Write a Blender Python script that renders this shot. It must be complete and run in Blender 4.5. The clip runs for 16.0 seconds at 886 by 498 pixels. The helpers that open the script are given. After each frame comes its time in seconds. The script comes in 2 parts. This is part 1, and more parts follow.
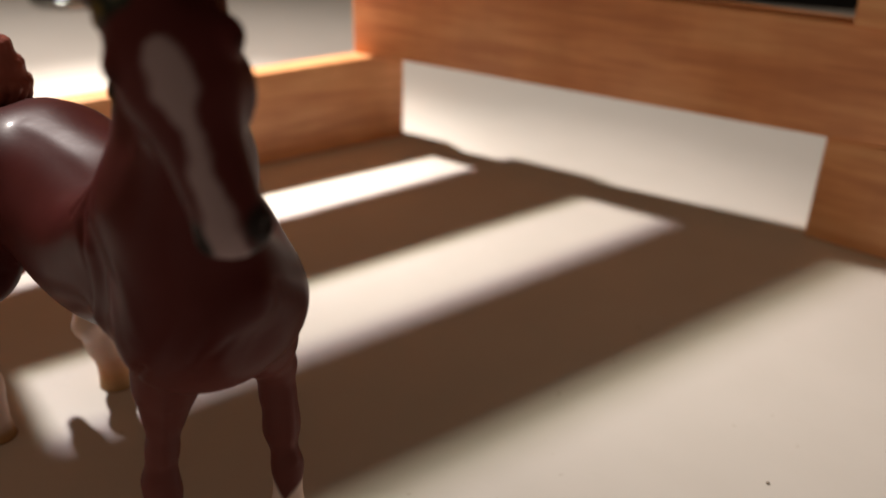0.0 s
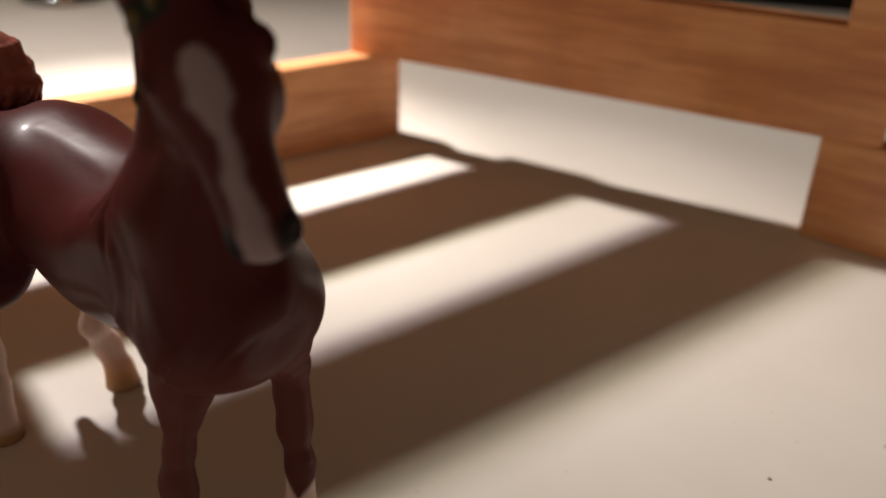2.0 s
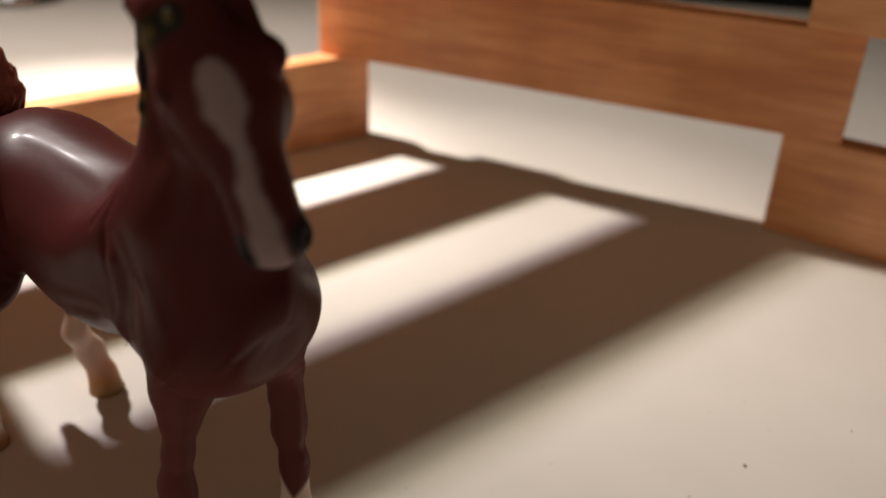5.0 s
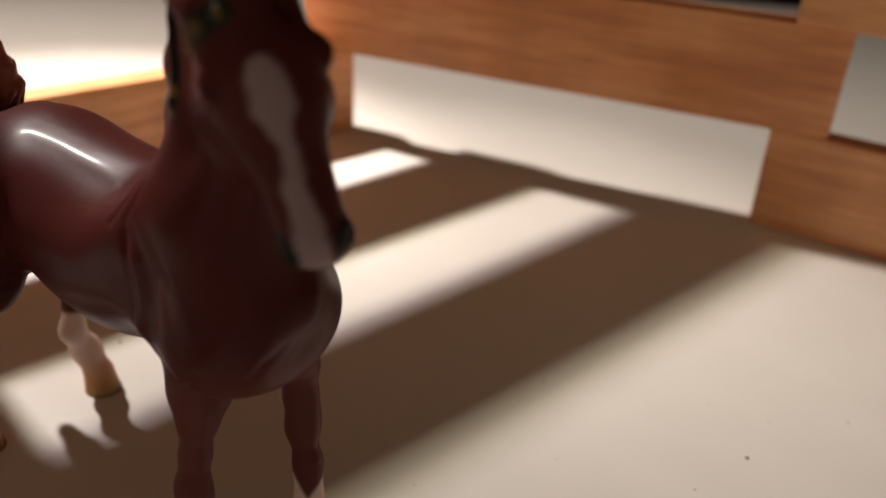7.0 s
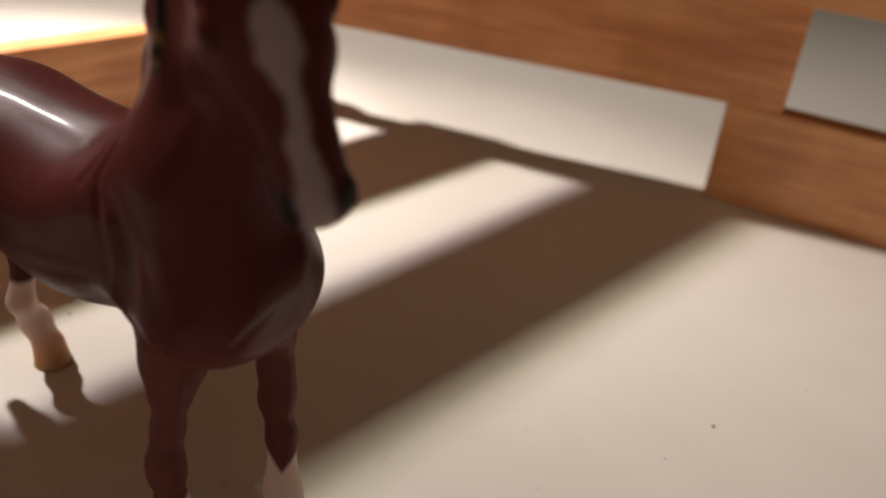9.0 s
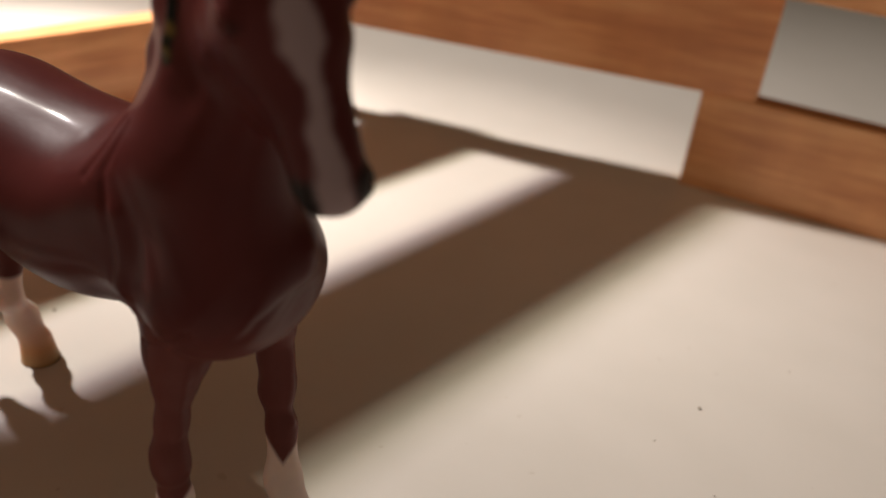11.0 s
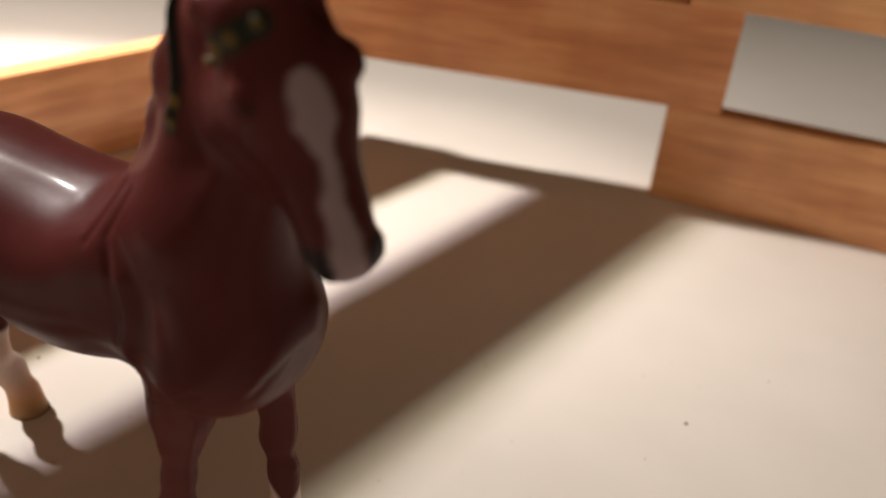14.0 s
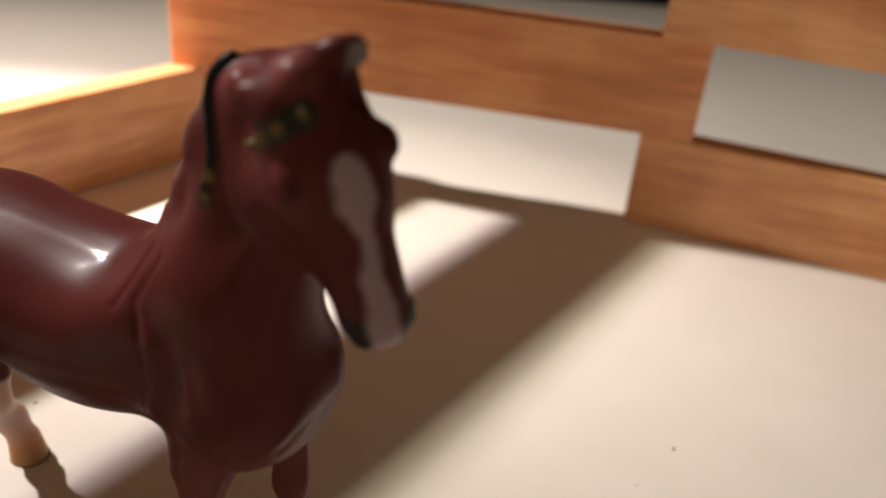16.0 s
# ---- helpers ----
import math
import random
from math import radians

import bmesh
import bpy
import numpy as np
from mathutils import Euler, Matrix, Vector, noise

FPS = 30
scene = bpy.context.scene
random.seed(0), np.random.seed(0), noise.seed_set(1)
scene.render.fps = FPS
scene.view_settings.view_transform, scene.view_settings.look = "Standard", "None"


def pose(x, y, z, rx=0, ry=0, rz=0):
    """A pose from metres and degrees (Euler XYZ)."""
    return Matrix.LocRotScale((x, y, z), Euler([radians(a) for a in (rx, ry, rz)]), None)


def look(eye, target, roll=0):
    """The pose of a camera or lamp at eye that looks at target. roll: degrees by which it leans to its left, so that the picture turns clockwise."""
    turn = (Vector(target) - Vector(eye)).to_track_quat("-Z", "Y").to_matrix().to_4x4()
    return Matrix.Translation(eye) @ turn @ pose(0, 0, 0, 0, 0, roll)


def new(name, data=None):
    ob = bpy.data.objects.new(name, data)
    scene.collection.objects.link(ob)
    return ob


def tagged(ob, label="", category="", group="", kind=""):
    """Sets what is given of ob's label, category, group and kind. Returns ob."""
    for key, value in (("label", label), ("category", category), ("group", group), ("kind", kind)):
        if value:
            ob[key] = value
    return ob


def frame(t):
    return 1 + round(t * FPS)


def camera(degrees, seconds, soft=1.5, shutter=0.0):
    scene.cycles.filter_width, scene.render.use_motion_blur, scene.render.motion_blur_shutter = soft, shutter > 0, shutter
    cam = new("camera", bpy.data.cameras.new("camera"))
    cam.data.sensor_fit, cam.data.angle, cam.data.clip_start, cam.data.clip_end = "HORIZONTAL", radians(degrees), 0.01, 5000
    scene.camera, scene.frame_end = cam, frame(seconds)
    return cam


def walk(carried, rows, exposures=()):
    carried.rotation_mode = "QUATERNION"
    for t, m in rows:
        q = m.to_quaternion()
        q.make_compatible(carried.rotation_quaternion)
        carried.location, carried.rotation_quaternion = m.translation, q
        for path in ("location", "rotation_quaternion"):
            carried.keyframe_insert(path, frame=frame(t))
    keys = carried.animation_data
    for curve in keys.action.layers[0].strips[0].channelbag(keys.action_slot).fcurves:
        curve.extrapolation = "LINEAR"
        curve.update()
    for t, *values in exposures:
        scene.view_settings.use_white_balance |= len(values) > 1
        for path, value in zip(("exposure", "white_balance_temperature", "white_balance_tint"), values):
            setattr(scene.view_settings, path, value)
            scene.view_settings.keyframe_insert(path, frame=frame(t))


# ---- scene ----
cam = camera(53.71, 16.0, soft=1.6)
cam.data.dof.use_dof, cam.data.dof.focus_distance, cam.data.dof.aperture_fstop = True, 0.103, 19.5  # a near focus, on the toy
PATH = [
    (0, (0.11797, -0.18864, 0.08585), (-0.31072, 0.58551, -0.37987), 1.348),
    (0.5, (0.11742, -0.18871, 0.08619), (-0.31050, 0.58710, -0.37749), 1.282),
    (1, (0.11635, -0.19008, 0.08616), (-0.30732, 0.58812, -0.37742), 1.362),
    (1.5, (0.11547, -0.19100, 0.08639), (-0.30245, 0.58831, -0.38053), 1.579),
    (2, (0.11567, -0.19098, 0.08687), (-0.29712, 0.59000, -0.38182), 1.752),
    (2.5, (0.11648, -0.19050, 0.08728), (-0.28981, 0.59412, -0.38101), 1.794),
    (3, (0.11665, -0.19106, 0.08802), (-0.27875, 0.59893, -0.38057), 1.983),
    (3.5, (0.11654, -0.19203, 0.08825), (-0.27175, 0.60233, -0.37888), 2.022),
    (4, (0.11591, -0.19266, 0.08813), (-0.26880, 0.60295, -0.37984), 1.944),
    (6.5, (0.10831, -0.19654, 0.08870), (-0.22920, 0.61673, -0.38529), 3.232),
    (7, (0.10726, -0.19637, 0.08825), (-0.22230, 0.61897, -0.38779), 3.371),
    (7.5, (0.10664, -0.19659, 0.08696), (-0.21466, 0.62113, -0.39063), 3.552),
    (8, (0.10502, -0.19648, 0.08689), (-0.20286, 0.62323, -0.39612), 4.134),
    (8.5, (0.10283, -0.19651, 0.08669), (-0.17873, 0.62880, -0.40278), 5.356),
    (9, (0.10146, -0.19651, 0.08543), (-0.15042, 0.63567, -0.40857), 6.154),
    (9.2, (0.10133, -0.19588, 0.08475), (-0.14400, 0.63632, -0.41251), 5.950),
    (11.5, (0.09682, -0.20013, 0.08530), (-0.11012, 0.64304, -0.41095), 6.785),
    (12, (0.09531, -0.20156, 0.08543), (-0.10870, 0.64402, -0.40791), 6.629),
    (12.5, (0.09372, -0.20202, 0.08466), (-0.10684, 0.64578, -0.40626), 6.634),
    (13, (0.09347, -0.20087, 0.08505), (-0.09815, 0.64824, -0.40717), 6.934),
    (13.5, (0.09403, -0.19945, 0.08738), (-0.08894, 0.65177, -0.40451), 6.033),
    (14, (0.09405, -0.19909, 0.08922), (-0.07601, 0.65572, -0.40106), 5.508),
    (14.5, (0.09361, -0.19927, 0.08963), (-0.06598, 0.66054, -0.39541), 5.264),
    (15, (0.09184, -0.19891, 0.09017), (-0.04962, 0.66384, -0.39528), 5.713),
    (15.5, (0.09039, -0.19995, 0.09169), (-0.03974, 0.66736, -0.38876), 5.914),
    (16, (0.08867, -0.20137, 0.09440), (-0.03859, 0.66831, -0.38253), 5.794),
]
walk(cam, [(t, look(eye, target, roll)) for t, eye, target, roll in PATH],
     [(0, 0.0), (4, 0.02), (9, 0.05), (12, 0.26), (13, 0.35), (14, 0.40), (14.5, 0.39), (15.5, 0.34), (16, 0.44)])


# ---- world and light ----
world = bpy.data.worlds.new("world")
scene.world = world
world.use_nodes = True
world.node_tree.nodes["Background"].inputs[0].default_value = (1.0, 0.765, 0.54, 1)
# dim room ambient; the low glow from the viewer's side is an added fill
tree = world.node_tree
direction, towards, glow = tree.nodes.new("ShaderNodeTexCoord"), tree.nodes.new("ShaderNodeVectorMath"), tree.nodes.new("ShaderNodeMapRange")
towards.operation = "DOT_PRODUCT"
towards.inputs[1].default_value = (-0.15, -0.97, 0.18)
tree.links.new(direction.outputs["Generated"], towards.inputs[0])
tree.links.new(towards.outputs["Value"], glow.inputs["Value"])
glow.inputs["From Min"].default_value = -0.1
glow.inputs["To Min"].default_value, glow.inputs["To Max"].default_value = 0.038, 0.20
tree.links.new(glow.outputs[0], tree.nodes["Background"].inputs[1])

# the desk lamp: its bulb glows yellowish above and pinkish below, in two narrow lobes with a wide spill round them
LAMP = (-0.34, 0.0268, 0.43)
for name, power, degrees, aim in (("lamp_spill", 14.8, 110, (0.19, -0.325, 0.0)), ("lamp_beam", 26.0, 19.0, (-0.060, -0.029, 0.0)), ("lamp_beam", 9.3, 17.5, (0.038, -0.028, 0.0))):
    for step, colour in ((0.005, (1.0, 0.95, 0.77)), (-0.005, (1.0, 0.875, 0.945))):
        data = bpy.data.lights.new(name, "SPOT")
        data.energy, data.color, data.shadow_soft_size = power / 2, colour, 0.009
        data.spot_size, data.spot_blend = radians(degrees), 1.0
        new(name, data).matrix_world = look((LAMP[0] + 0.7 * step, LAMP[1], LAMP[2] + 0.7 * step), aim)


# ---- materials ----
def material(name, rough=0.5, spec=0.5):
    m = bpy.data.materials.new(name)
    m.use_nodes = True
    p = m.node_tree.nodes["Principled BSDF"]
    p.inputs["Roughness"].default_value = rough
    p.inputs["Specular IOR Level"].default_value = spec
    return m, m.node_tree.nodes, m.node_tree.links, p


def ramp(nodes, stops):
    r = nodes.new("ShaderNodeValToRGB")
    e = r.color_ramp.elements
    while len(e) < len(stops):
        e.new(0.5)
    for k, (at, col) in zip(e, stops):
        k.position, k.color = at, (*col, 1)
    return r


def noise_tex(nodes, links, coord, scale, detail=4, stretch=(1, 1, 1)):
    mp = nodes.new("ShaderNodeMapping")
    mp.inputs["Scale"].default_value = stretch
    links.new(coord, mp.inputs["Vector"])
    n = nodes.new("ShaderNodeTexNoise")
    n.inputs["Scale"].default_value, n.inputs["Detail"].default_value = scale, detail
    links.new(mp.outputs[0], n.inputs["Vector"])
    return n


def bump(nodes, links, height, p, strength, distance):
    b = nodes.new("ShaderNodeBump")
    b.inputs["Strength"].default_value, b.inputs["Distance"].default_value = strength, distance
    links.new(height, b.inputs["Height"])
    links.new(b.outputs[0], p.inputs["Normal"])


def wood_material():
    m, N, L, p = material("plank_wood", 0.36, 0.5)
    tc, info = N.new("ShaderNodeTexCoord"), N.new("ShaderNodeObjectInfo")
    off = N.new("ShaderNodeVectorMath")
    off.operation = "MULTIPLY_ADD"
    off.inputs[1].default_value = (0.7, 0.7, 0.7)
    L.new(info.outputs["Random"], off.inputs[0])
    L.new(tc.outputs["Object"], off.inputs[2])
    co = off.outputs[0]
    band = noise_tex(N, L, co, 75, 3, (0.22, 1, 1.5))
    dash = noise_tex(N, L, co, 330, 4, (0.16, 1, 1.7))
    fine = noise_tex(N, L, co, 900, 4, (0.07, 1, 1.4))
    total = band.outputs[0]
    for n, w in ((dash, 0.85), (fine, 0.32)):
        mix = N.new("ShaderNodeMath")
        mix.operation = "MULTIPLY_ADD"
        mix.inputs[1].default_value = w
        L.new(n.outputs[0], mix.inputs[0])
        L.new(total, mix.inputs[2])
        total = mix.outputs[0]
    half = N.new("ShaderNodeMath")
    half.operation = "MULTIPLY"
    half.inputs[1].default_value = 0.5
    L.new(total, half.inputs[0])
    r = ramp(N, [(0.375, (0.60, 0.22, 0.08)), (0.50, (0.74, 0.305, 0.118)), (0.57, (0.82, 0.365, 0.15)), (0.67, (0.90, 0.45, 0.20))])
    L.new(half.outputs[0], r.inputs[0])
    # curly figure across the grain, and the tone set for each plank
    curl = noise_tex(N, L, co, 95, 2, (1, 1, 0.35))
    rc = ramp(N, [(0.35, (0.88, 0.85, 0.83)), (0.65, (1, 1, 1))])
    L.new(curl.outputs[0], rc.inputs[0])
    col = r.outputs[0]
    for other in (rc.outputs[0], info.outputs["Color"]):
        mul = N.new("ShaderNodeMix")
        mul.data_type, mul.blend_type = "RGBA", "MULTIPLY"
        mul.inputs["Factor"].default_value = 1.0
        L.new(col, mul.inputs["A"])
        L.new(other, mul.inputs["B"])
        col = mul.outputs["Result"]
    L.new(col, p.inputs["Base Color"])
    bump(N, L, fine.outputs[0], p, 0.25, 0.0004)
    return m


def table_material():
    m, N, L, p = material("table_laminate", 0.42, 0.4)
    tc = N.new("ShaderNodeTexCoord")
    a = noise_tex(N, L, tc.outputs["Object"], 9, 4)
    b = noise_tex(N, L, tc.outputs["Object"], 900, 3)
    r = ramp(N, [(0.3, (0.66, 0.615, 0.545)), (0.7, (0.72, 0.675, 0.605))])
    L.new(a.outputs[0], r.inputs[0])
    # faint smudges and small dull spots
    smudge = noise_tex(N, L, tc.outputs["Object"], 70, 5)
    spot = noise_tex(N, L, tc.outputs["Object"], 420, 1)
    col = r.outputs[0]
    for n, stops in ((smudge, [(0.35, (0.972, 0.972, 0.967)), (0.62, (1, 1, 1))]), (spot, [(0.20, (0.88, 0.86, 0.83)), (0.25, (1, 1, 1))])):
        tint, mul = ramp(N, stops), N.new("ShaderNodeMix")
        L.new(n.outputs[0], tint.inputs[0])
        mul.data_type, mul.blend_type = "RGBA", "MULTIPLY"
        mul.inputs["Factor"].default_value = 1.0
        L.new(col, mul.inputs["A"])
        L.new(tint.outputs[0], mul.inputs["B"])
        col = mul.outputs["Result"]
    L.new(col, p.inputs["Base Color"])
    shine = N.new("ShaderNodeMapRange")
    shine.inputs["To Min"].default_value, shine.inputs["To Max"].default_value = 0.50, 0.36
    L.new(smudge.outputs[0], shine.inputs["Value"])
    L.new(shine.outputs[0], p.inputs["Roughness"])
    bump(N, L, b.outputs[0], p, 0.12, 0.0002)
    return m


def toy_material():
    m, N, L, p = material("painted_plastic", 0.4, 0.055)
    at = N.new("ShaderNodeAttribute")
    at.attribute_name = "paint"
    tc = N.new("ShaderNodeTexCoord")
    n = noise_tex(N, L, tc.outputs["Object"], 160, 4)
    mul = N.new("ShaderNodeMix")
    mul.data_type, mul.blend_type = "RGBA", "MULTIPLY"
    mul.inputs["Factor"].default_value = 0.35
    rr = ramp(N, [(0.3, (0.6, 0.6, 0.6)), (0.7, (1, 1, 1))])
    L.new(n.outputs[0], rr.inputs[0])
    L.new(at.outputs["Color"], mul.inputs["A"])
    L.new(rr.outputs[0], mul.inputs["B"])
    L.new(mul.outputs["Result"], p.inputs["Base Color"])
    fine = noise_tex(N, L, tc.outputs["Object"], 900, 3)
    rg = N.new("ShaderNodeMapRange")
    dull = N.new("ShaderNodeMath")
    dull.operation = "MULTIPLY"
    dull.inputs[1].default_value = 0.055
    L.new(at.outputs["Alpha"], dull.inputs[0])
    L.new(dull.outputs[0], p.inputs["Coat Weight"])
    pale = N.new("ShaderNodeRGBToBW")
    L.new(at.outputs["Color"], pale.inputs[0])
    L.new(pale.outputs[0], p.inputs["Subsurface Weight"])  # the pale plastic lets more light through
    p.inputs["Subsurface Scale"].default_value = 0.004
    p.inputs["Subsurface Radius"].default_value = (1.0, 0.8, 0.6)
    rg.inputs["To Min"].default_value, rg.inputs["To Max"].default_value = 0.34, 0.42
    p.inputs["Coat Roughness"].default_value = 0.13
    L.new(n.outputs[0], rg.inputs["Value"])
    L.new(rg.outputs[0], p.inputs["Roughness"])
    bump(N, L, fine.outputs[0], p, 0.06, 0.0002)
    return m


def plain_material(name, col, rough):
    m, N, L, p = material(name, rough)
    tc = N.new("ShaderNodeTexCoord")
    n = noise_tex(N, L, tc.outputs["Object"], 300, 4)
    r = ramp(N, [(0.3, tuple(0.75 * c for c in col)), (0.7, col)])
    L.new(n.outputs[0], r.inputs[0])
    L.new(r.outputs[0], p.inputs["Base Color"])
    return m


WOOD, TABLE, TOY = wood_material(), table_material(), toy_material()
# near-black base colour stands in for the room being unlit
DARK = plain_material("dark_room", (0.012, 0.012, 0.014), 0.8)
CRUMB = plain_material("crumb_brown", (0.27, 0.20, 0.13), 0.7)


def mesh_object(name, bm, mat, parent=None, smooth=False):
    me = bpy.data.meshes.new(name)
    bm.to_mesh(me)
    bm.free()
    me.materials.append(mat)
    if smooth:
        me.polygons.foreach_set("use_smooth", [True] * len(me.polygons))
    ob = new(name, me)
    ob.parent = parent
    return ob


def box_bm(sx, sy, sz, bevel=0.0, segs=2):
    bm = bmesh.new()
    bmesh.ops.create_cube(bm, size=1)
    bmesh.ops.scale(bm, vec=(sx, sy, sz), verts=bm.verts)
    if bevel:
        bmesh.ops.bevel(bm, geom=bm.edges[:], offset=bevel, segments=segs, affect="EDGES", profile=0.6)
    return bm


# ---- table and dark room behind it ----
bm = bmesh.new()
far = [(-0.9, 0.0165), (0.7, 0.4070), (0.9, -0.42), (-0.7, -0.82)]
vs = [bm.verts.new((x, y, -0.03)) for x, y in far]
face = bm.faces.new(vs)
ext = bmesh.ops.extrude_face_region(bm, geom=[face])
bmesh.ops.translate(bm, vec=(0, 0, 0.03), verts=[v for v in ext["geom"] if isinstance(v, bmesh.types.BMVert)])
bmesh.ops.recalc_face_normals(bm, faces=bm.faces)
bmesh.ops.bevel(bm, geom=bm.edges[:], offset=0.003, segments=3, affect="EDGES")
tagged(mesh_object("tabletop", bm, TABLE), "smooth off-white laminate tabletop with a few crumbs", "table", kind="structure")
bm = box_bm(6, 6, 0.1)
ob = tagged(mesh_object("floor", bm, DARK), "floor coloured near-black for the unlit room", "floor", kind="structure")
ob.location = (0, 0, -0.8)
ob = tagged(mesh_object("wall_north", box_bm(6, 0.1, 2.6), DARK), "wall behind the table, coloured near-black for the unlit room", "wall", kind="structure")
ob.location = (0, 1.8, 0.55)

# ---- planks ----
H, T, LONG = 0.0235, 0.0068, 0.1305


def plank_mesh():
    bm = box_bm(LONG, T, H, 0.0006, 2)
    me = bpy.data.meshes.new("wooden_plank")
    bm.to_mesh(me)
    bm.free()
    me.materials.append(WOOD)
    return me


PLANK = plank_mesh()


def plank(x, y, heading, level, label, lean=0.0, tone=(1, 1, 1)):
    """One plank on edge: x, y the start of its inner face, heading in degrees, its body to the left of that heading, leaning outwards by some degrees."""
    a = radians(heading)
    c, s = math.cos(a), math.sin(a)
    ob = new("wooden_plank", PLANK)
    ob.matrix_world = pose(x + c * LONG / 2 - s * T / 2, y + s * LONG / 2 + c * T / 2, (level - 1) * H, -lean, 0, heading) @ pose(0, 0, H / 2)
    ob.color = (*tone, 1)
    return tagged(ob, label, "plank", "planks of the stacked pen")


# left side, odd levels; its inner face runs towards the viewer, its body lies outside
AH = 243.66
ax, ay = -0.0040, 0.0075
ca, sa = math.cos(radians(AH)), math.sin(radians(AH))
# left planks' raised tone puts missing bounce light into their colour
for lev, inward, turn, lean in ((1, 0.0, 0.0, 0.0), (3, -0.0016, 2.0, 1.0), (5, -0.0008, 2.3, 3.0)):
    plank(ax + ca * LONG - sa * inward + sa * math.tan(radians(-turn)) * LONG, ay + sa * LONG + ca * inward - ca * math.tan(radians(-turn)) * LONG,
          AH - 180 + turn, lev, "orange-brown wooden building plank standing on its edge", lean, (1.08, 1.15, 1.2))
for lev in (2, 4):
    plank(-0.0150, 0.0, 0, lev, "orange-brown wooden building plank bridging two others")
for lev, x, y, heading in ((1, 0.1035, 0.0015, -9.5), (3, 0.1035, -0.0012, -7.5), (5, 0.1035, 0.0010, -7.5)):
    plank(x, y, heading, lev, "orange-brown wooden building plank at the end of the row", 0.0, (0.97, 1.06, 1.12))
for lev, shift in ((2, 0.0), (4, 0.0055)):
    plank(-0.0662 + 0.44 * shift, -0.1035 + 0.9 * shift, AH + 63.7 - 360, lev, "orange-brown wooden building plank on the far corner")


# ---- toy horse ----
class Clay:
    """A lump of smoothly joined round forms on a grid, in millimetres, turned into one skin."""

    def __init__(self, lo, hi, step):
        self.lo, self.step = np.array(lo, float), step
        self.n = np.ceil((np.array(hi, float) - self.lo) / step).astype(int) + 1
        self.f = np.full(self.n, 9.0, np.float32)

    def patch(self, lo, hi):
        a = np.clip(np.floor((np.array(lo) - self.lo) / self.step).astype(int), 0, self.n - 1)
        b = np.clip(np.ceil((np.array(hi) - self.lo) / self.step).astype(int) + 1, 1, self.n)
        ax = [self.lo[i] + self.step * np.arange(a[i], b[i]) for i in range(3)]
        return (slice(a[0], b[0]), slice(a[1], b[1]), slice(a[2], b[2])), np.stack(np.meshgrid(*ax, indexing="ij"), -1)

    def join(self, where, d, k):
        g = self.f[where]
        h = np.clip(0.5 + 0.5 * (g - d) / k, 0, 1)
        self.f[where] = g * (1 - h) + d * h - k * h * (1 - h)

    def carve(self, where, d, k):
        g = self.f[where]
        h = np.clip(0.5 - 0.5 * (g + d) / k, 0, 1)
        self.f[where] = g * (1 - h) - d * h + k * h * (1 - h)

    def cone(self, a, ra, b, rb, k=1.5, cut=False):
        a, b = np.array(a, float), np.array(b, float)
        pad = max(ra, rb) + k + 6
        w, p = self.patch(np.minimum(a, b) - pad, np.maximum(a, b) + pad)
        ab = b - a
        t = np.clip(((p - a) @ ab) / (ab @ ab), 0, 1)
        d = np.linalg.norm(p - a - t[..., None] * ab, axis=-1) - (ra + (rb - ra) * t)
        (self.carve if cut else self.join)(w, d, k)

    def chain(self, k, *knots):
        for (*a, ra), (*b, rb) in zip(knots, knots[1:]):
            self.cone(a, ra, b, rb, k)

    def ball(self, c, r, k=1.5, turn=(0, 0, 0), cut=False):
        c, r = np.array(c, float), np.array(r, float)
        pad = r.max() + k + 4
        w, p = self.patch(c - pad, c + pad)
        q = (p - c) @ np.array(pose(0, 0, 0, *turn).to_3x3())
        m = np.linalg.norm(q / r, axis=-1)
        g = np.linalg.norm(q / r ** 2, axis=-1)
        d = m * (m - 1) / np.maximum(g, 1e-6)
        (self.carve if cut else self.join)(w, d, k)

    def skin(self):
        f, n = self.f, self.n
        pos = f < 0
        c = [pos[i:n[0] - 1 + i, j:n[1] - 1 + j, k:n[2] - 1 + k] for i in (0, 1) for j in (0, 1) for k in (0, 1)]
        total = sum(x.astype(np.int8) for x in c)
        cell = np.argwhere((total > 0) & (total < 8))
        index = -np.ones(n - 1, np.int64)
        index[tuple(cell.T)] = np.arange(len(cell))
        acc, cnt = np.zeros((len(cell), 3)), np.zeros(len(cell))
        corner = [np.array((i, j, k)) for i in (0, 1) for j in (0, 1) for k in (0, 1)]
        for a in corner:
            for axis in range(3):
                if a[axis]:
                    continue
                b = a.copy()
                b[axis] = 1
                fa, fb = f[tuple((cell + a).T)], f[tuple((cell + b).T)]
                hit = (fa < 0) != (fb < 0)
                t = np.where(hit, fa / np.where(hit, fa - fb, 1), 0)
                acc += hit[:, None] * (a + t[:, None] * (b - a))
                cnt += hit
        verts = self.lo + self.step * (cell + acc / cnt[:, None])
        quads = []
        for axis in range(3):
            u, v = (axis + 1) % 3, (axis + 2) % 3
            sl = [slice(1, -1)] * 3
            sl[axis] = slice(0, -1)
            s2 = list(sl)
            s2[axis] = slice(1, None)
            p0, p1 = pos[tuple(sl)], pos[tuple(s2)]
            for flip, mask in ((False, p0 & ~p1), (True, ~p0 & p1)):
                e = np.argwhere(mask)
                e += np.array([0 if i == axis else 1 for i in range(3)])
                du, dv = np.eye(3, dtype=int)[u], np.eye(3, dtype=int)[v]
                q = [index[tuple((e - s).T)] for s in (du + dv, dv, 0 * du, du)]
                q = np.stack(q[::-1] if flip else q, 1)
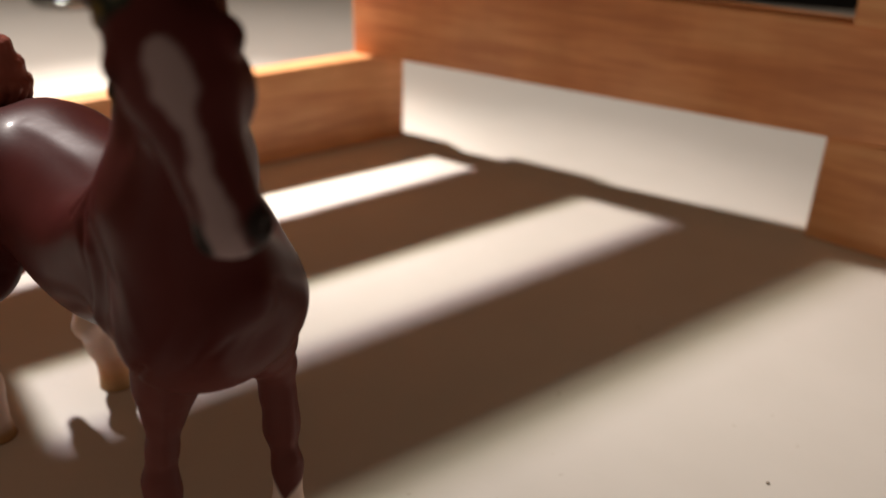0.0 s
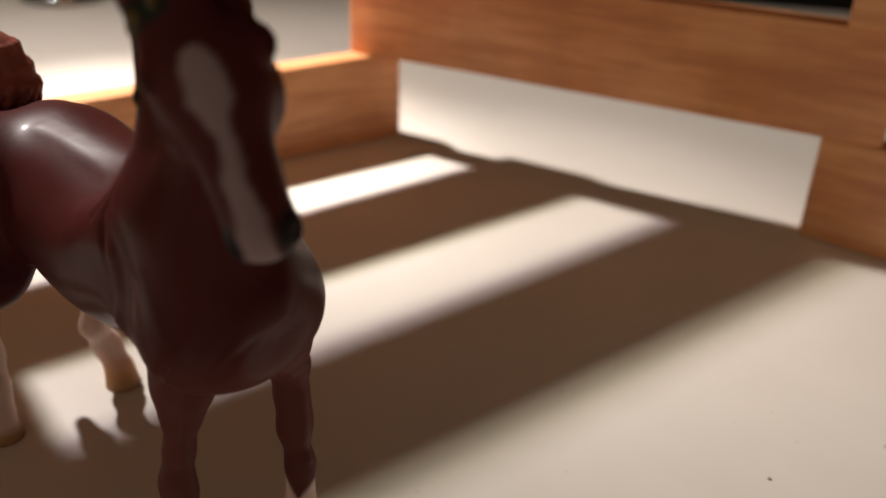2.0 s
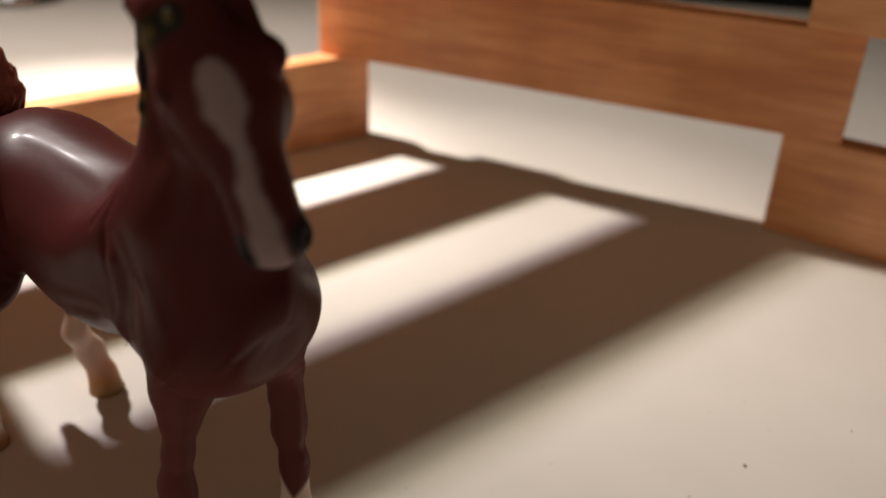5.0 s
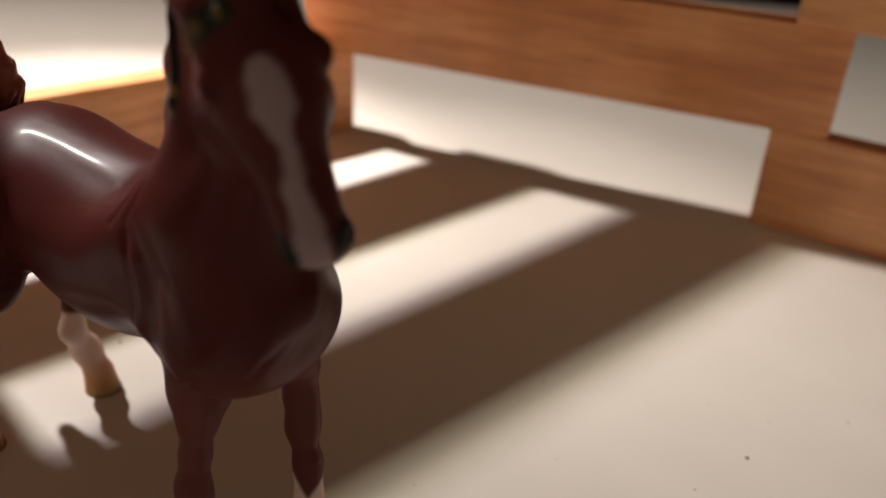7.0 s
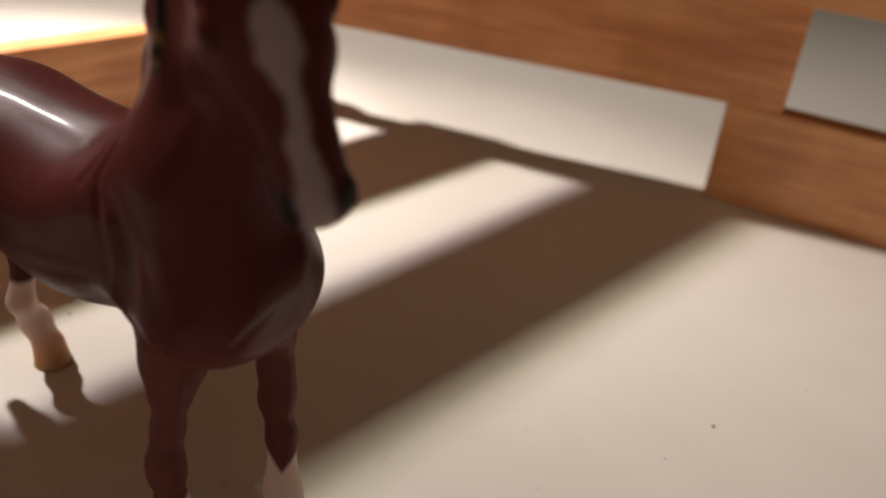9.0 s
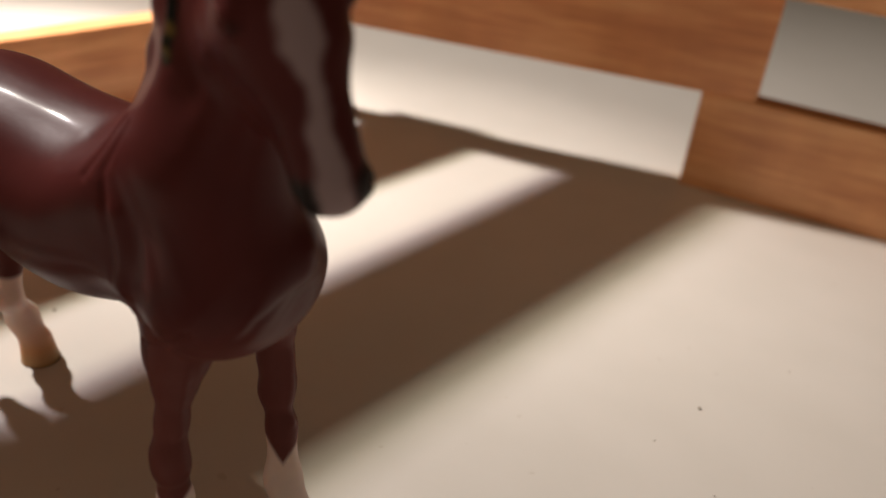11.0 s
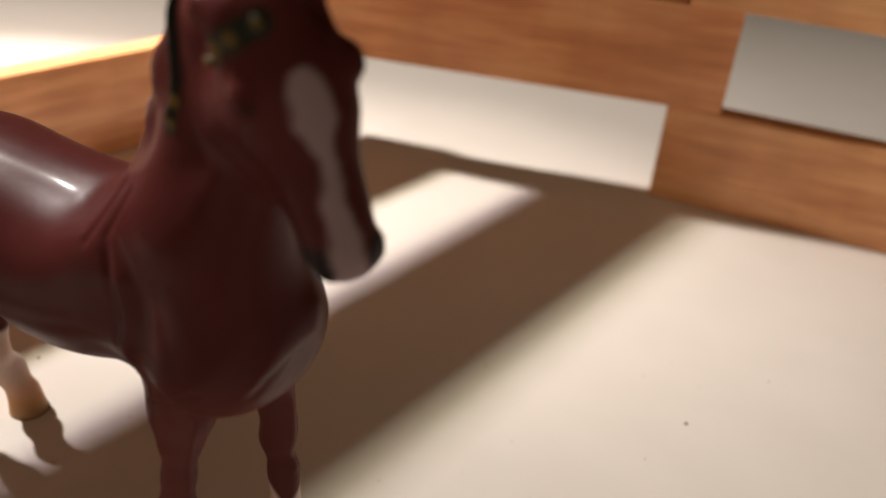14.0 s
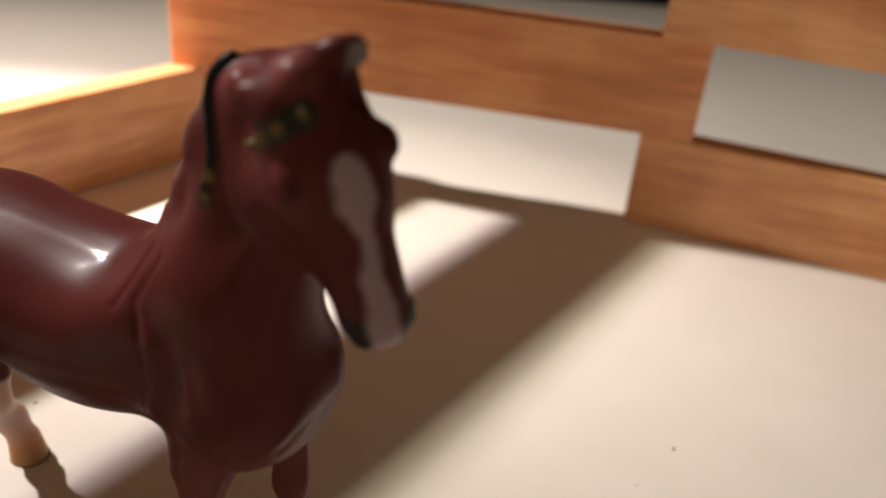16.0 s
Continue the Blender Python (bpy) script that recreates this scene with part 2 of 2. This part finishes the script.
                quads.append(q[(q >= 0).all(1)])
        return verts, np.concatenate(quads)


def unit(v):
    v = np.array(v, float)
    return v / np.linalg.norm(v)


HEAD_TOP, HEAD_END = np.array((39.6, -8.7, 70.5)), np.array((43.1, -6.8, 57.0))  # brow and upper lip
FACE = unit((0.817, -0.484, 0.31))  # the way the face looks
DOWN = unit(HEAD_END - HEAD_TOP)
FACE = unit(FACE - DOWN * (FACE @ DOWN))
SIDE = np.cross(DOWN, FACE)  # towards its own right or left cheek


def on_head(s, out, side):
    """A place on the head: s millimetres down from the brow, out from the face, to the side."""
    return HEAD_TOP + s * DOWN + out * FACE + side * SIDE


RIBBON = ((25.2, -2.9, 73.7), (24.5, -3.5, 73.1), (24.0, -4.2, 72.1), (24.1, -4.9, 70.6), (24.5, -5.3, 68.4), (24.7, -5.4, 66.2), (24.4, -5.5, 64.2), (23.9, -5.7, 62.2))
ROSETTES = ((30.6, -8.2, 69.4), (32.7, -9.7, 71.0), (34.5, -10.4, 72.2), (36.5, -10.0, 73.6))
KNOBS = ((27.2, -4.6, 72.2), (29.2, -6.4, 72.6), (34.8, -8.2, 75.4))
HOLLOWS = (  # depth, breadth and line of each broad dip
    (0.45, 3.6, (-8.0, -2.4, 50.0), (8.5, -3.2, 50.5)),
    (0.6, 3.6, (-3.5, -2.4, 50.0), (8.5, -3.2, 50.5)),
    (0.8, 3.4, (4.0, -3.2, 49.6), (9.5, -4.0, 50.5)),
    (0.5, 3.0, (4.0, -7.5, 47.2), (9.0, -9.0, 46.8)))
FLANKS = (  # the dips before and behind the barrel, and the edge of the shoulder
    (1.5, 3.4, (11.5, -9.6, 42.5), (15.5, -9.4, 43.0)),
    (0.4, 3.2, (9.0, -2.5, 49.8), (11.5, -3.5, 50.8)),
    (0.8, 2.6, (13.5, -7.5, 36.8), (15.8, -6.8, 35.8)),
    (1.8, 2.4, (-8.2, -9.2, 44.0), (-8.0, -9.5, 39.0), (-6.8, -6.8, 34.0)),
    (-0.55, 1.7, (18.9, -8.3, 46.5), (19.2, -8.5, 42.0), (19.2, -8.4, 40.0)))
CREASES = (  # depth, breadth and line of each hollow and fold between the muscles
    (0.30, 0.5, (15.6, -3.4, 53.8), (14.7, -5.5, 51.2), (13.9, -7.1, 48.9)),
    (0.24, 0.55, (18.6, -5.6, 54.8), (17.1, -6.3, 51.7), (16.4, -6.9, 50.0), (17.3, -7.8, 48.0), (18.0, -8.3, 44.0), (18.3, -8.2, 40.0), (18.6, -7.8, 37.5)),
    (0.28, 0.45, (19.0, -6.3, 32.5), (21.8, -6.6, 33.3), (25.4, -8.2, 36.2), (27.4, -8.4, 38.2)),
    (0.16, 1.0, (32.0, -5.6, 44.0), (30.8, -6.8, 41.2), (29.8, -7.2, 39.3)),
    (0.16, 0.8, (33.0, -2.4, 40.8), (32.1, -4.2, 39.3), (30.8, -4.8, 37.3)),
    (0.8, 3.2, (33.1, 0.2, 39.5), (33.0, 0.9, 39.0)),
    (0.12, 0.9, (23.6, -8.4, 46.5), (25.2, -8.6, 43.0), (25.8, -8.7, 40.5)),
    (0.08, 0.9, (21.4, -8.0, 46.5), (22.6, -8.2, 40.0)),
    (1.4, 1.3, (38.1, -5.5, 75.0), (38.2, -5.3, 74.2)))
RIDGES = (  # height, breadth and line of each muscle's edge
    (0.07, 1.1, (-10.0, -1.3, 50.0), (-5.0, -0.8, 49.8), (-1.5, -0.7, 49.4), (2.3, -0.7, 49.2), (6.5, -1.2, 49.2)),
    (0.12, 0.9, (32.8, -4.0, 43.1), (32.0, -5.0, 41.2), (31.0, -5.6, 39.2)),
    (0.4, 1.8, (33.4, 1.4, 44.8), (33.4, 1.2, 43.0)),
    (0.35, 1.4, (18.9, -8.0, 39.8), (19.3, -7.5, 36.6)),
    (0.12, 0.9, (25.4, -8.4, 47.9), (26.9, -8.5, 45.1), (28.0, -8.6, 42.5)),
    (0.35, 0.6, (24.5, -5.6, 32.0), (23.3, -5.1, 29.0), (22.4, -5.3, 25.0), (22.6, -5.8, 22.0)),
    (0.3, 0.5, (25.0, 8.9, 27.0), (24.4, 9.3, 23.9), (24.8, 8.9, 19.8), (25.1, 8.9, 15.0)))


def horse_clay():
    c = Clay((-42, -21, -1.2), (50, 21, 85), 0.32)
    # trunk
    c.chain(2, (-14.9, 2.7, 41.3, 9.6), (-5.5, 1.5, 40.4, 9.7), (4.9, 1.5, 39.9, 9.8), (14.7, 4.4, 40.5, 9.9))
    c.ball((-0.2, 2.6, 38.9), (14.0, 7.7, 9.5), 4)
    c.ball((24.5, 1.4, 38.7), (7.1, 10.3, 7.8), 5)
    # neck and crest
    c.chain(3, (12.8, -2.0, 42.7, 8.1), (22.2, 1.9, 53.5, 5.5), (28.2, -1.4, 70.2, 4.2))
    c.chain(2, (11.0, 3.4, 48.2, 2.0), (19.2, 0.1, 59.6, 2.3), (21.9, -1.1, 65.0, 2.5), (25.2, -2.0, 70.3, 2.8))
    c.chain(3.5, (30.5, -2.6, 61.5, 4.0), (25.9, -2.3, 50.6, 5.3), (26.0, -1.0, 43.9, 7.8))
    c.chain(3, (28.2, -2.6, 67, 3.0), (25.3, -1.7, 61.5, 2.9), (22.0, -2.9, 52, 4.5))
    # head
    c.cone(on_head(-3.3, -5.3, -0.5), 4.1, on_head(3, -5.3, -0.3), 4.7, 3)
    c.cone(on_head(1, -3.6, 0), 3.4, on_head(13, -2.7, 0), 2.7, 2)
    c.cone(on_head(4, -9.5, 0), 4.3, on_head(12, -5.4, 0), 2.0, 2.5)
    c.ball(on_head(14.3, -3.2, 0), (2.7, 2.7, 2.3), 1.2)
    c.ball(on_head(5, -6.0, -2.8), (2.3, 2.3, 3.0), 1.2)
    for s, w, r in ((-1, 3.9, 1.65), (1, 3.2, 1.35)):
        c.ball(on_head(0.8, -3.2, w * s), (r, r, r), 0.8)
        c.ball(on_head(1.2, -2.5, (w + 0.4) * s), (0.8, 0.8, 0.9), 0.3)
        c.ball(on_head(14.3, -1.9, 1.8 * s), (1.05, 1.05, 1.2), 0.7)
        c.ball(on_head(14.4, -1.0, 2.5 * s), (0.5, 0.5, 0.6), 0.3, cut=True)
    c.cone(on_head(-4.2, -4.2, -2.4), 1.7, on_head(-6.4, -2.4, -3.4), 1.1, 0.7)
    c.cone((34.6, -6.8, 76.4), 0.9, (36.6, -5.8, 77.1), 0.9, 0.6)
    c.cone((36.4, -5.9, 76.8), 1.1, (37.3, -5.2, 77.5), 0.75, 0.5)
    c.cone((36.4, -5.9, 76.8), 1.1, (38.0, -5.2, 76.4), 0.6, 0.5)
    c.ball((38.3, -6.3, 77.3), (0.8, 0.8, 0.8), 0.4, cut=True)
    c.cone(on_head(-4.0, -5.0, 2.2), 1.7, on_head(-5.0, -6.6, 3.3), 1.0, 1.2)
    # forelegs
    c.chain(1.5, (17.5, 6.0, 40, 6.5), (21.5, 7.4, 31.9, 4.6), (21.8, 9.4, 27.2, 2.2), (22.2, 9.2, 23.4, 1.85), (22.4, 9.1, 18.4, 1.75),
            (23.5, 8.9, 13.6, 1.6), (25.1, 7.4, 7.6, 2.0), (26.4, 7.2, 4.0, 2.4))
    c.chain(1.5, (16.6, -1.0, 41.4, 6.3), (20.5, -2.2, 34.0, 4.2), (20.4, -3.2, 30.0, 3.2), (20.5, -3.9, 26.8, 2.05), (20.8, -4.9, 22.5, 1.5), (21.1, -5.8, 18.9, 1.7),
            (20.9, -5.2, 11.8, 1.7), (20.8, -5.6, 8.0, 2.3), (22.0, -5.7, 4.0, 2.5))
    c.ball((21.3, -5.8, 17.2), (2.0, 2.0, 2.4), 0.8)
    c.ball((22.9, 9.1, 20.2), (1.8, 2.0, 3.0), 1.2)
    # hind legs
    c.chain(1.8, (-11.8, 3.4, 42.3, 8.2), (-13.0, 7.2, 33.0, 6.0), (-21.8, 8.5, 25.0, 3.5), (-25.3, 8.4, 19.3, 1.8),
            (-25.0, 6.6, 11.8, 1.6), (-25.8, 8.6, 7.2, 1.95), (-24.7, 9.3, 3.4, 2.1))
    c.chain(1.8, (-16.7, -7.5, 43.9, 7.8), (-14.0, -10.0, 33.5, 5.9), (-18.0, -9.4, 29.8, 4.6), (-24.3, -8.6, 25.3, 3.4), (-27.4, -8.2, 19.0, 2.5),
            (-27.3, -8.1, 12.1, 2.0), (-26.2, -8.9, 7.5, 2.2), (-24.9, -9.2, 4.0, 2.35))
    # hooves
    for x, y, r in ((26.6, 7.1, 2.3), (22.2, -5.7, 2.3), (-24.7, 9.5, 2.3), (-24.6, -9.2, 2.05)):
        c.chain(0.4, (x, y, 3.0, r), (x + 0.6, y, -1, r + 0.5))
    # plaited mane: beads along the crest, and a ribbon down the side of the neck
    crest = ((10.8, 3.3, 48.4), (19.1, 0.4, 60.1), (25.2, -2.0, 70.5))
    for k in range(13):
        t = k / 6
        a, b = crest[min(int(t), 1)], crest[min(int(t), 1) + 1]
        u = t - min(int(t), 1)
        p = np.array(a) * (1 - u) + np.array(b) * u
        c.ball(p + (-0.8, -0.4, 0.8), (1.0, 1.0, 1.2), 1.0)
    for a, b in zip(RIBBON, RIBBON[1:]):
        for u in (0.0, 0.25, 0.5, 0.75):
            c.ball(np.array(a) * (1 - u) + np.array(b) * u, (0.42, 0.42, 0.5), 0.3)
    for p in ROSETTES:
        c.ball(p, (0.42, 0.42, 0.42), 0.7)
    for p in KNOBS:
        c.ball(p, (1.0, 1.0, 1.0), 1.2)
    # hair of the tail, hanging behind the hocks
    c.chain(1.2, (-26.0, 1.6, 46.0, 3.4), (-31.0, 1.8, 40.0, 2.7), (-34.4, 2.2, 31.0, 2.5), (-35.8, 2.5, 24.0, 1.9), (-36.1, 2.5, 19.0, 1.2))
    # tail bun, with turned plaits round it
    c.chain(1.2, (-26.4, 1.7, 45.0, 4.3), (-26.8, 1.6, 51.6, 4.1), (-27.9, 1.4, 54.2, 3.4), (-29.6, 1.0, 56.4, 2.1))
    for k in range(16):
        for up in range(3):
            a = 2 * math.pi * k / 16 + 0.1 * up
            at = [(-26.5 - 0.026 * z * z + (4.25 - 0.026 * z * z) * math.cos(b), 1.65 - 0.04 * z + (4.25 - 0.026 * z * z) * math.sin(b), 48.4 + z) for b, z in ((a, 2.4 * up), (a + 0.3, 2.4 * up + 2.2))]
            c.cone(at[0], 0.25, at[1], 0.95, 0.06)
    return c


def relaxed(v, q, weight, rounds):
    """Evens out the skin where weight is not nought, by moving each point towards the mean of its neighbours."""
    a = np.concatenate((q[:, 0], q[:, 1], q[:, 2], q[:, 3], q[:, 1], q[:, 2], q[:, 3], q[:, 0]))
    b = np.concatenate((q[:, 1], q[:, 2], q[:, 3], q[:, 0], q[:, 0], q[:, 1], q[:, 2], q[:, 3]))
    use = weight[a] > 0
    a, b = a[use], b[use]
    n = np.maximum(np.bincount(a, minlength=len(v)), 1)[:, None]
    for k in range(rounds):
        mean = np.stack([np.bincount(a, v[b, i], len(v)) for i in range(3)], 1) / n
        v = v + 0.5 * weight[:, None] * (mean - v)
    return v


def gap_to_line(v, line):
    best = np.full(len(v), 99.0)
    for a, b in zip(line, line[1:]):
        a, b = np.array(a), np.array(b)
        t = np.clip((v - a) @ (b - a) / ((b - a) @ (b - a)), 0, 1)
        best = np.minimum(best, np.linalg.norm(v - a - t[:, None] * (b - a), axis=1))
    return best


def normals(v, q):
    face = np.cross(v[q[:, 2]] - v[q[:, 0]], v[q[:, 3]] - v[q[:, 1]])
    n = np.stack([sum(np.bincount(q[:, k], face[:, i], len(v)) for k in range(4)) for i in range(3)], 1)
    return n / np.maximum(np.linalg.norm(n, axis=1), 1e-9)[:, None]


def pressed(v, q, creases):
    """Presses soft folds into the skin along the lines given."""
    deep = sum(d * np.exp(-(gap_to_line(v, line) / w) ** 2) for d, w, *line in creases)
    return v - normals(v, q) * deep[:, None]


def build_horse():
    v, q = horse_clay().skin()
    v = pressed(v, q, HOLLOWS)
    low = np.where((v[:, 0] > -7) & (v[:, 0] < 12), 25, 33)
    body = np.clip((np.minimum(v[:, 2] - low, 16 - v[:, 0]) / 5), 0, 1) * (v[:, 0] > -19) * (v[:, 2] < 56)
    v = relaxed(v, q, body, 380)
    v = v + 0.25 * body[:, None] * normals(v, q)
    inside = np.minimum.reduce((v[:, 0] - 14, 36 - v[:, 0], v[:, 2] - 35, 59 - v[:, 2])) / 4
    v = relaxed(v, q, np.clip(inside, 0, 1), 130)
    v = v + 0.22 * np.clip(inside, 0, 1)[:, None] * normals(v, q)
    v = pressed(v, q, FLANKS)
    barrel = np.minimum.reduce((v[:, 0] + 7.5, 17.3 - v[:, 0], v[:, 2] - 31, 49 - v[:, 2])) / 3 * (v[:, 1] < -1)
    v = relaxed(v, q, np.clip(barrel, 0, 1), 300)
    v = pressed(v, q, CREASES)
    v = pressed(v, q, [(-high, *rest) for high, *rest in RIDGES])
    v[:, 2] = np.maximum(v[:, 2], 0.0)
    me = bpy.data.meshes.new("toy_horse")
    me.from_pydata((v / 1000).tolist(), [], q.tolist())
    me.polygons.foreach_set("use_smooth", [True] * len(me.polygons))
    x, y, z = v.T
    col = np.tile((0.083, 0.0185, 0.0170), (len(v), 1))

    def dye(mask, rgb):
        w = np.clip(mask, 0, 1)[:, None]
        col[:] = col * (1 - w) + np.array(rgb) * w

    rel = v - HEAD_TOP
    s, out, side = rel @ DOWN, rel @ FACE, rel @ SIDE
    # paler, browner legs and lower chest, partly painting in light bounced off the table
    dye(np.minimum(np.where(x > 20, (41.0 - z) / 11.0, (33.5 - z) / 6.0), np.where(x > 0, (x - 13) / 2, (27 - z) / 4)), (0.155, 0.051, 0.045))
    # white socks, pointed in front, and tan hooves
    point = np.minimum(np.abs(0.83 * (x - np.where(y > 0, 25.4, 21.8)) + 0.55 * (y - np.where(y > 0, 7.05, -6.7))), 2.2)
    top = np.where(x > 0, np.where(y > 0, 10.9, 12.0) + 1.1 * point, np.where(y > 0, 15.8, 16.5))
    dye((top - z) / 0.7, (0.82, 0.69, 0.64))
    # left hind foot alone: orange fade partly painting in the light glowing through
    dye((8.5 - z) / 6.0 * (x < 0) * (y > 0), (0.62, 0.33, 0.16))
    dye((2.6 - z) / 1.6, (0.52, 0.31, 0.155))
    # lighter colour on the tail and round the knobs of the mane
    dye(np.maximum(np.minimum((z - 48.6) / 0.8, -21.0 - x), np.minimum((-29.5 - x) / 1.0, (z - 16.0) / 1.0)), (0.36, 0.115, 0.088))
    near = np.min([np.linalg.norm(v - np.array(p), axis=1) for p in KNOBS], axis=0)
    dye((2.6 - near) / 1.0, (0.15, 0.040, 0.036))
    # blaze down the face, dark lips, eyes
    half = np.interp(s, [-0.8, -0.5, 0.6, 3, 4.4, 5.8, 9, 12, 15], [0.0, 1.0, 1.75, 1.75, 1.2, 0.8, 1.15, 1.35, 1.6])
    mid = np.interp(s, [0, 6, 10, 14], [0.35, 0.35, 0.75, 0.75])
    muzzle = np.hypot(s - 14.2, np.minimum(np.abs(side - 2.5), np.abs(side + 2.3)))
    dye((2.0 - muzzle) / 0.7 * (out > -6), (0.022, 0.016, 0.015))
    dye((s - 15.2) / 0.8 * (out > -6) * (np.abs(side) < 4), (0.022, 0.016, 0.015))
    ragged = 0.14 * np.sin(1.25 * s + 2.0 * side) + 0.05 * np.sin(3.1 * s - 1.5 * side + 1.0)
    dye(np.minimum((half + ragged - np.abs(side - mid)) / 0.6, (out + 2.2) / 0.5) * (s < 16.2) * (s > -0.8), (0.31, 0.225, 0.23))
    for e in (-1, 1):
        gap = np.linalg.norm(v - on_head(1.2, -2.3, (4.6 if e < 0 else 3.8) * e), axis=1)
        dye((0.8 - gap) / 0.4, (0.026, 0.010, 0.009))
    # ribbon and rosettes in the mane
    dye((0.95 - gap_to_line(v, RIBBON)) / 0.3, (0.014, 0.014, 0.012))
    dye((1.15 - gap_to_line(v, ROSETTES)) / 0.4, (0.018, 0.020, 0.014))
    for p in ROSETTES + (RIBBON[-1], RIBBON[-2]):
        gap = np.linalg.norm(v - np.array(p), axis=1)
        dye((1.15 - gap) / 0.3, (0.022, 0.026, 0.017))
        gap = np.linalg.norm(v - np.array(p) - (0.3, -0.5, 0.1), axis=1)
        dye((0.75 - gap) / 0.3, (0.14, 0.09, 0.028))
    # grey inside of the ear
    dye((1.3 - np.linalg.norm(v - (38.2, -5.6, 76.9), axis=1)) / 0.4, (0.20, 0.17, 0.17))
    gloss = np.clip((np.minimum(gap_to_line(v, ROSETTES), gap_to_line(v, RIBBON)) - 1.2) / 0.3, 0, 1) * (z < 70) * np.clip((24 - x) / 8, 0.3, 1) * np.clip((z - 35) / 9, 0.4, 1)
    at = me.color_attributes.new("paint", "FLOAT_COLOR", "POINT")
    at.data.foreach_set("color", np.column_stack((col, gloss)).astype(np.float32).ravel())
    me.materials.append(TOY)
    ob = new("toy_horse", me)
    ob.matrix_world = pose(0.038, -0.1292, 0, 0, 0, -15)
    return tagged(ob, "glossy chestnut plastic toy draft horse with white blaze and socks", "toy")


build_horse()


# ---- crumbs on the table ----
def crumb(x, y, r, seed):
    g = random.Random(seed)
    bm = bmesh.new()
    bmesh.ops.create_icosphere(bm, subdivisions=2, radius=0.88 * r)
    for v in bm.verts:
        v.co *= g.uniform(0.7, 1.15)
        v.co.z = max(v.co.z * 0.6, -0.3 * r)
    low = min(v.co.z for v in bm.verts)
    ob = mesh_object("crumb", bm, CRUMB, None, True)
    ob.location = (x, y, -low)
    ob.rotation_euler = (0, 0, g.uniform(0, 6))
    return tagged(ob, "tiny dark brown crumb lying on the pale tabletop", "crumb", "crumbs on the table")


CRUMBS = [(0.113, -0.0835, 0.00032), (0.127, -0.0672, 0.00018), (0.116, -0.102, 0.00016), (0.107, -0.094, 0.00016), (0.084, -0.066, 0.00018), (0.011, -0.103, 0.0003)]
for k, (x, y, r) in enumerate(CRUMBS):
    crumb(x, y, r, k)


# ---- desk lamp ----
METAL = plain_material("brushed_metal", (0.5, 0.5, 0.5), 0.14)
METAL.node_tree.nodes["Principled BSDF"].inputs["Metallic"].default_value = 1.0


def turned(name, profile, parent, mat, segs=48):
    """A turned part from (radius, height) pairs."""
    bm = bmesh.new()
    rings = [[bm.verts.new((r * math.cos(2 * math.pi * k / segs), r * math.sin(2 * math.pi * k / segs), z)) for k in range(segs)] for r, z in profile]
    for a, b in zip(rings, rings[1:]):
        for k in range(segs):
            bm.faces.new((a[k], a[(k + 1) % segs], b[(k + 1) % segs], b[k]))
    bmesh.ops.remove_doubles(bm, verts=bm.verts, dist=1e-6)
    bmesh.ops.recalc_face_normals(bm, faces=bm.faces)
    return mesh_object(name, bm, mat, parent, True)


def metal_lid():
    lid = turned("metal_lid", [(0, 0), (0.0165, 0), (0.0178, 0.0008), (0.0182, 0.002), (0.0178, 0.0032), (0.0165, 0.004), (0.012, 0.0044), (0.004, 0.0048), (0, 0.0048)], None, METAL)
    lid.location = (-0.2143, 0.0719, 0)
    return tagged(lid, "small round shiny metal lid lying on the table", "lid")


# unseen body added to hold the inferred light; its form is assumed
def desk_lamp():
    top = tagged(new("desk_lamp"), "assumed grey metal desk lamp, unseen, with a round base on the table", "lamp")
    top.location = (-0.46, 0.060, 0)
    turned("base", [(0, 0), (0.068, 0), (0.070, 0.002), (0.070, 0.008), (0.067, 0.011), (0.02, 0.014), (0, 0.014)], top, METAL)
    turned("stem", [(0, 0.012), (0.006, 0.012), (0.006, 0.46), (0.004, 0.465), (0, 0.465)], top, METAL, 20)
    arm = turned("arm", [(0, 0), (0.005, 0), (0.005, 0.10), (0, 0.10)], top, METAL, 16)
    arm.matrix_local = look((0, 0, 0.462), (0.100, -0.024, 0.470)) @ pose(0, 0, 0, 180)
    shade = turned("shade", [(0, -0.045), (0.02, -0.043), (0.028, -0.03), (0.042, 0.012), (0.041, 0.012), (0.026, -0.029), (0.0, -0.040)], top, METAL)
    shade.matrix_local = Matrix.Translation((0.46, -0.060, 0)) @ look(LAMP, (0.05, -0.09, 0.0)) @ pose(0, 0, 0, 180)
    return top


metal_lid()
desk_lamp()
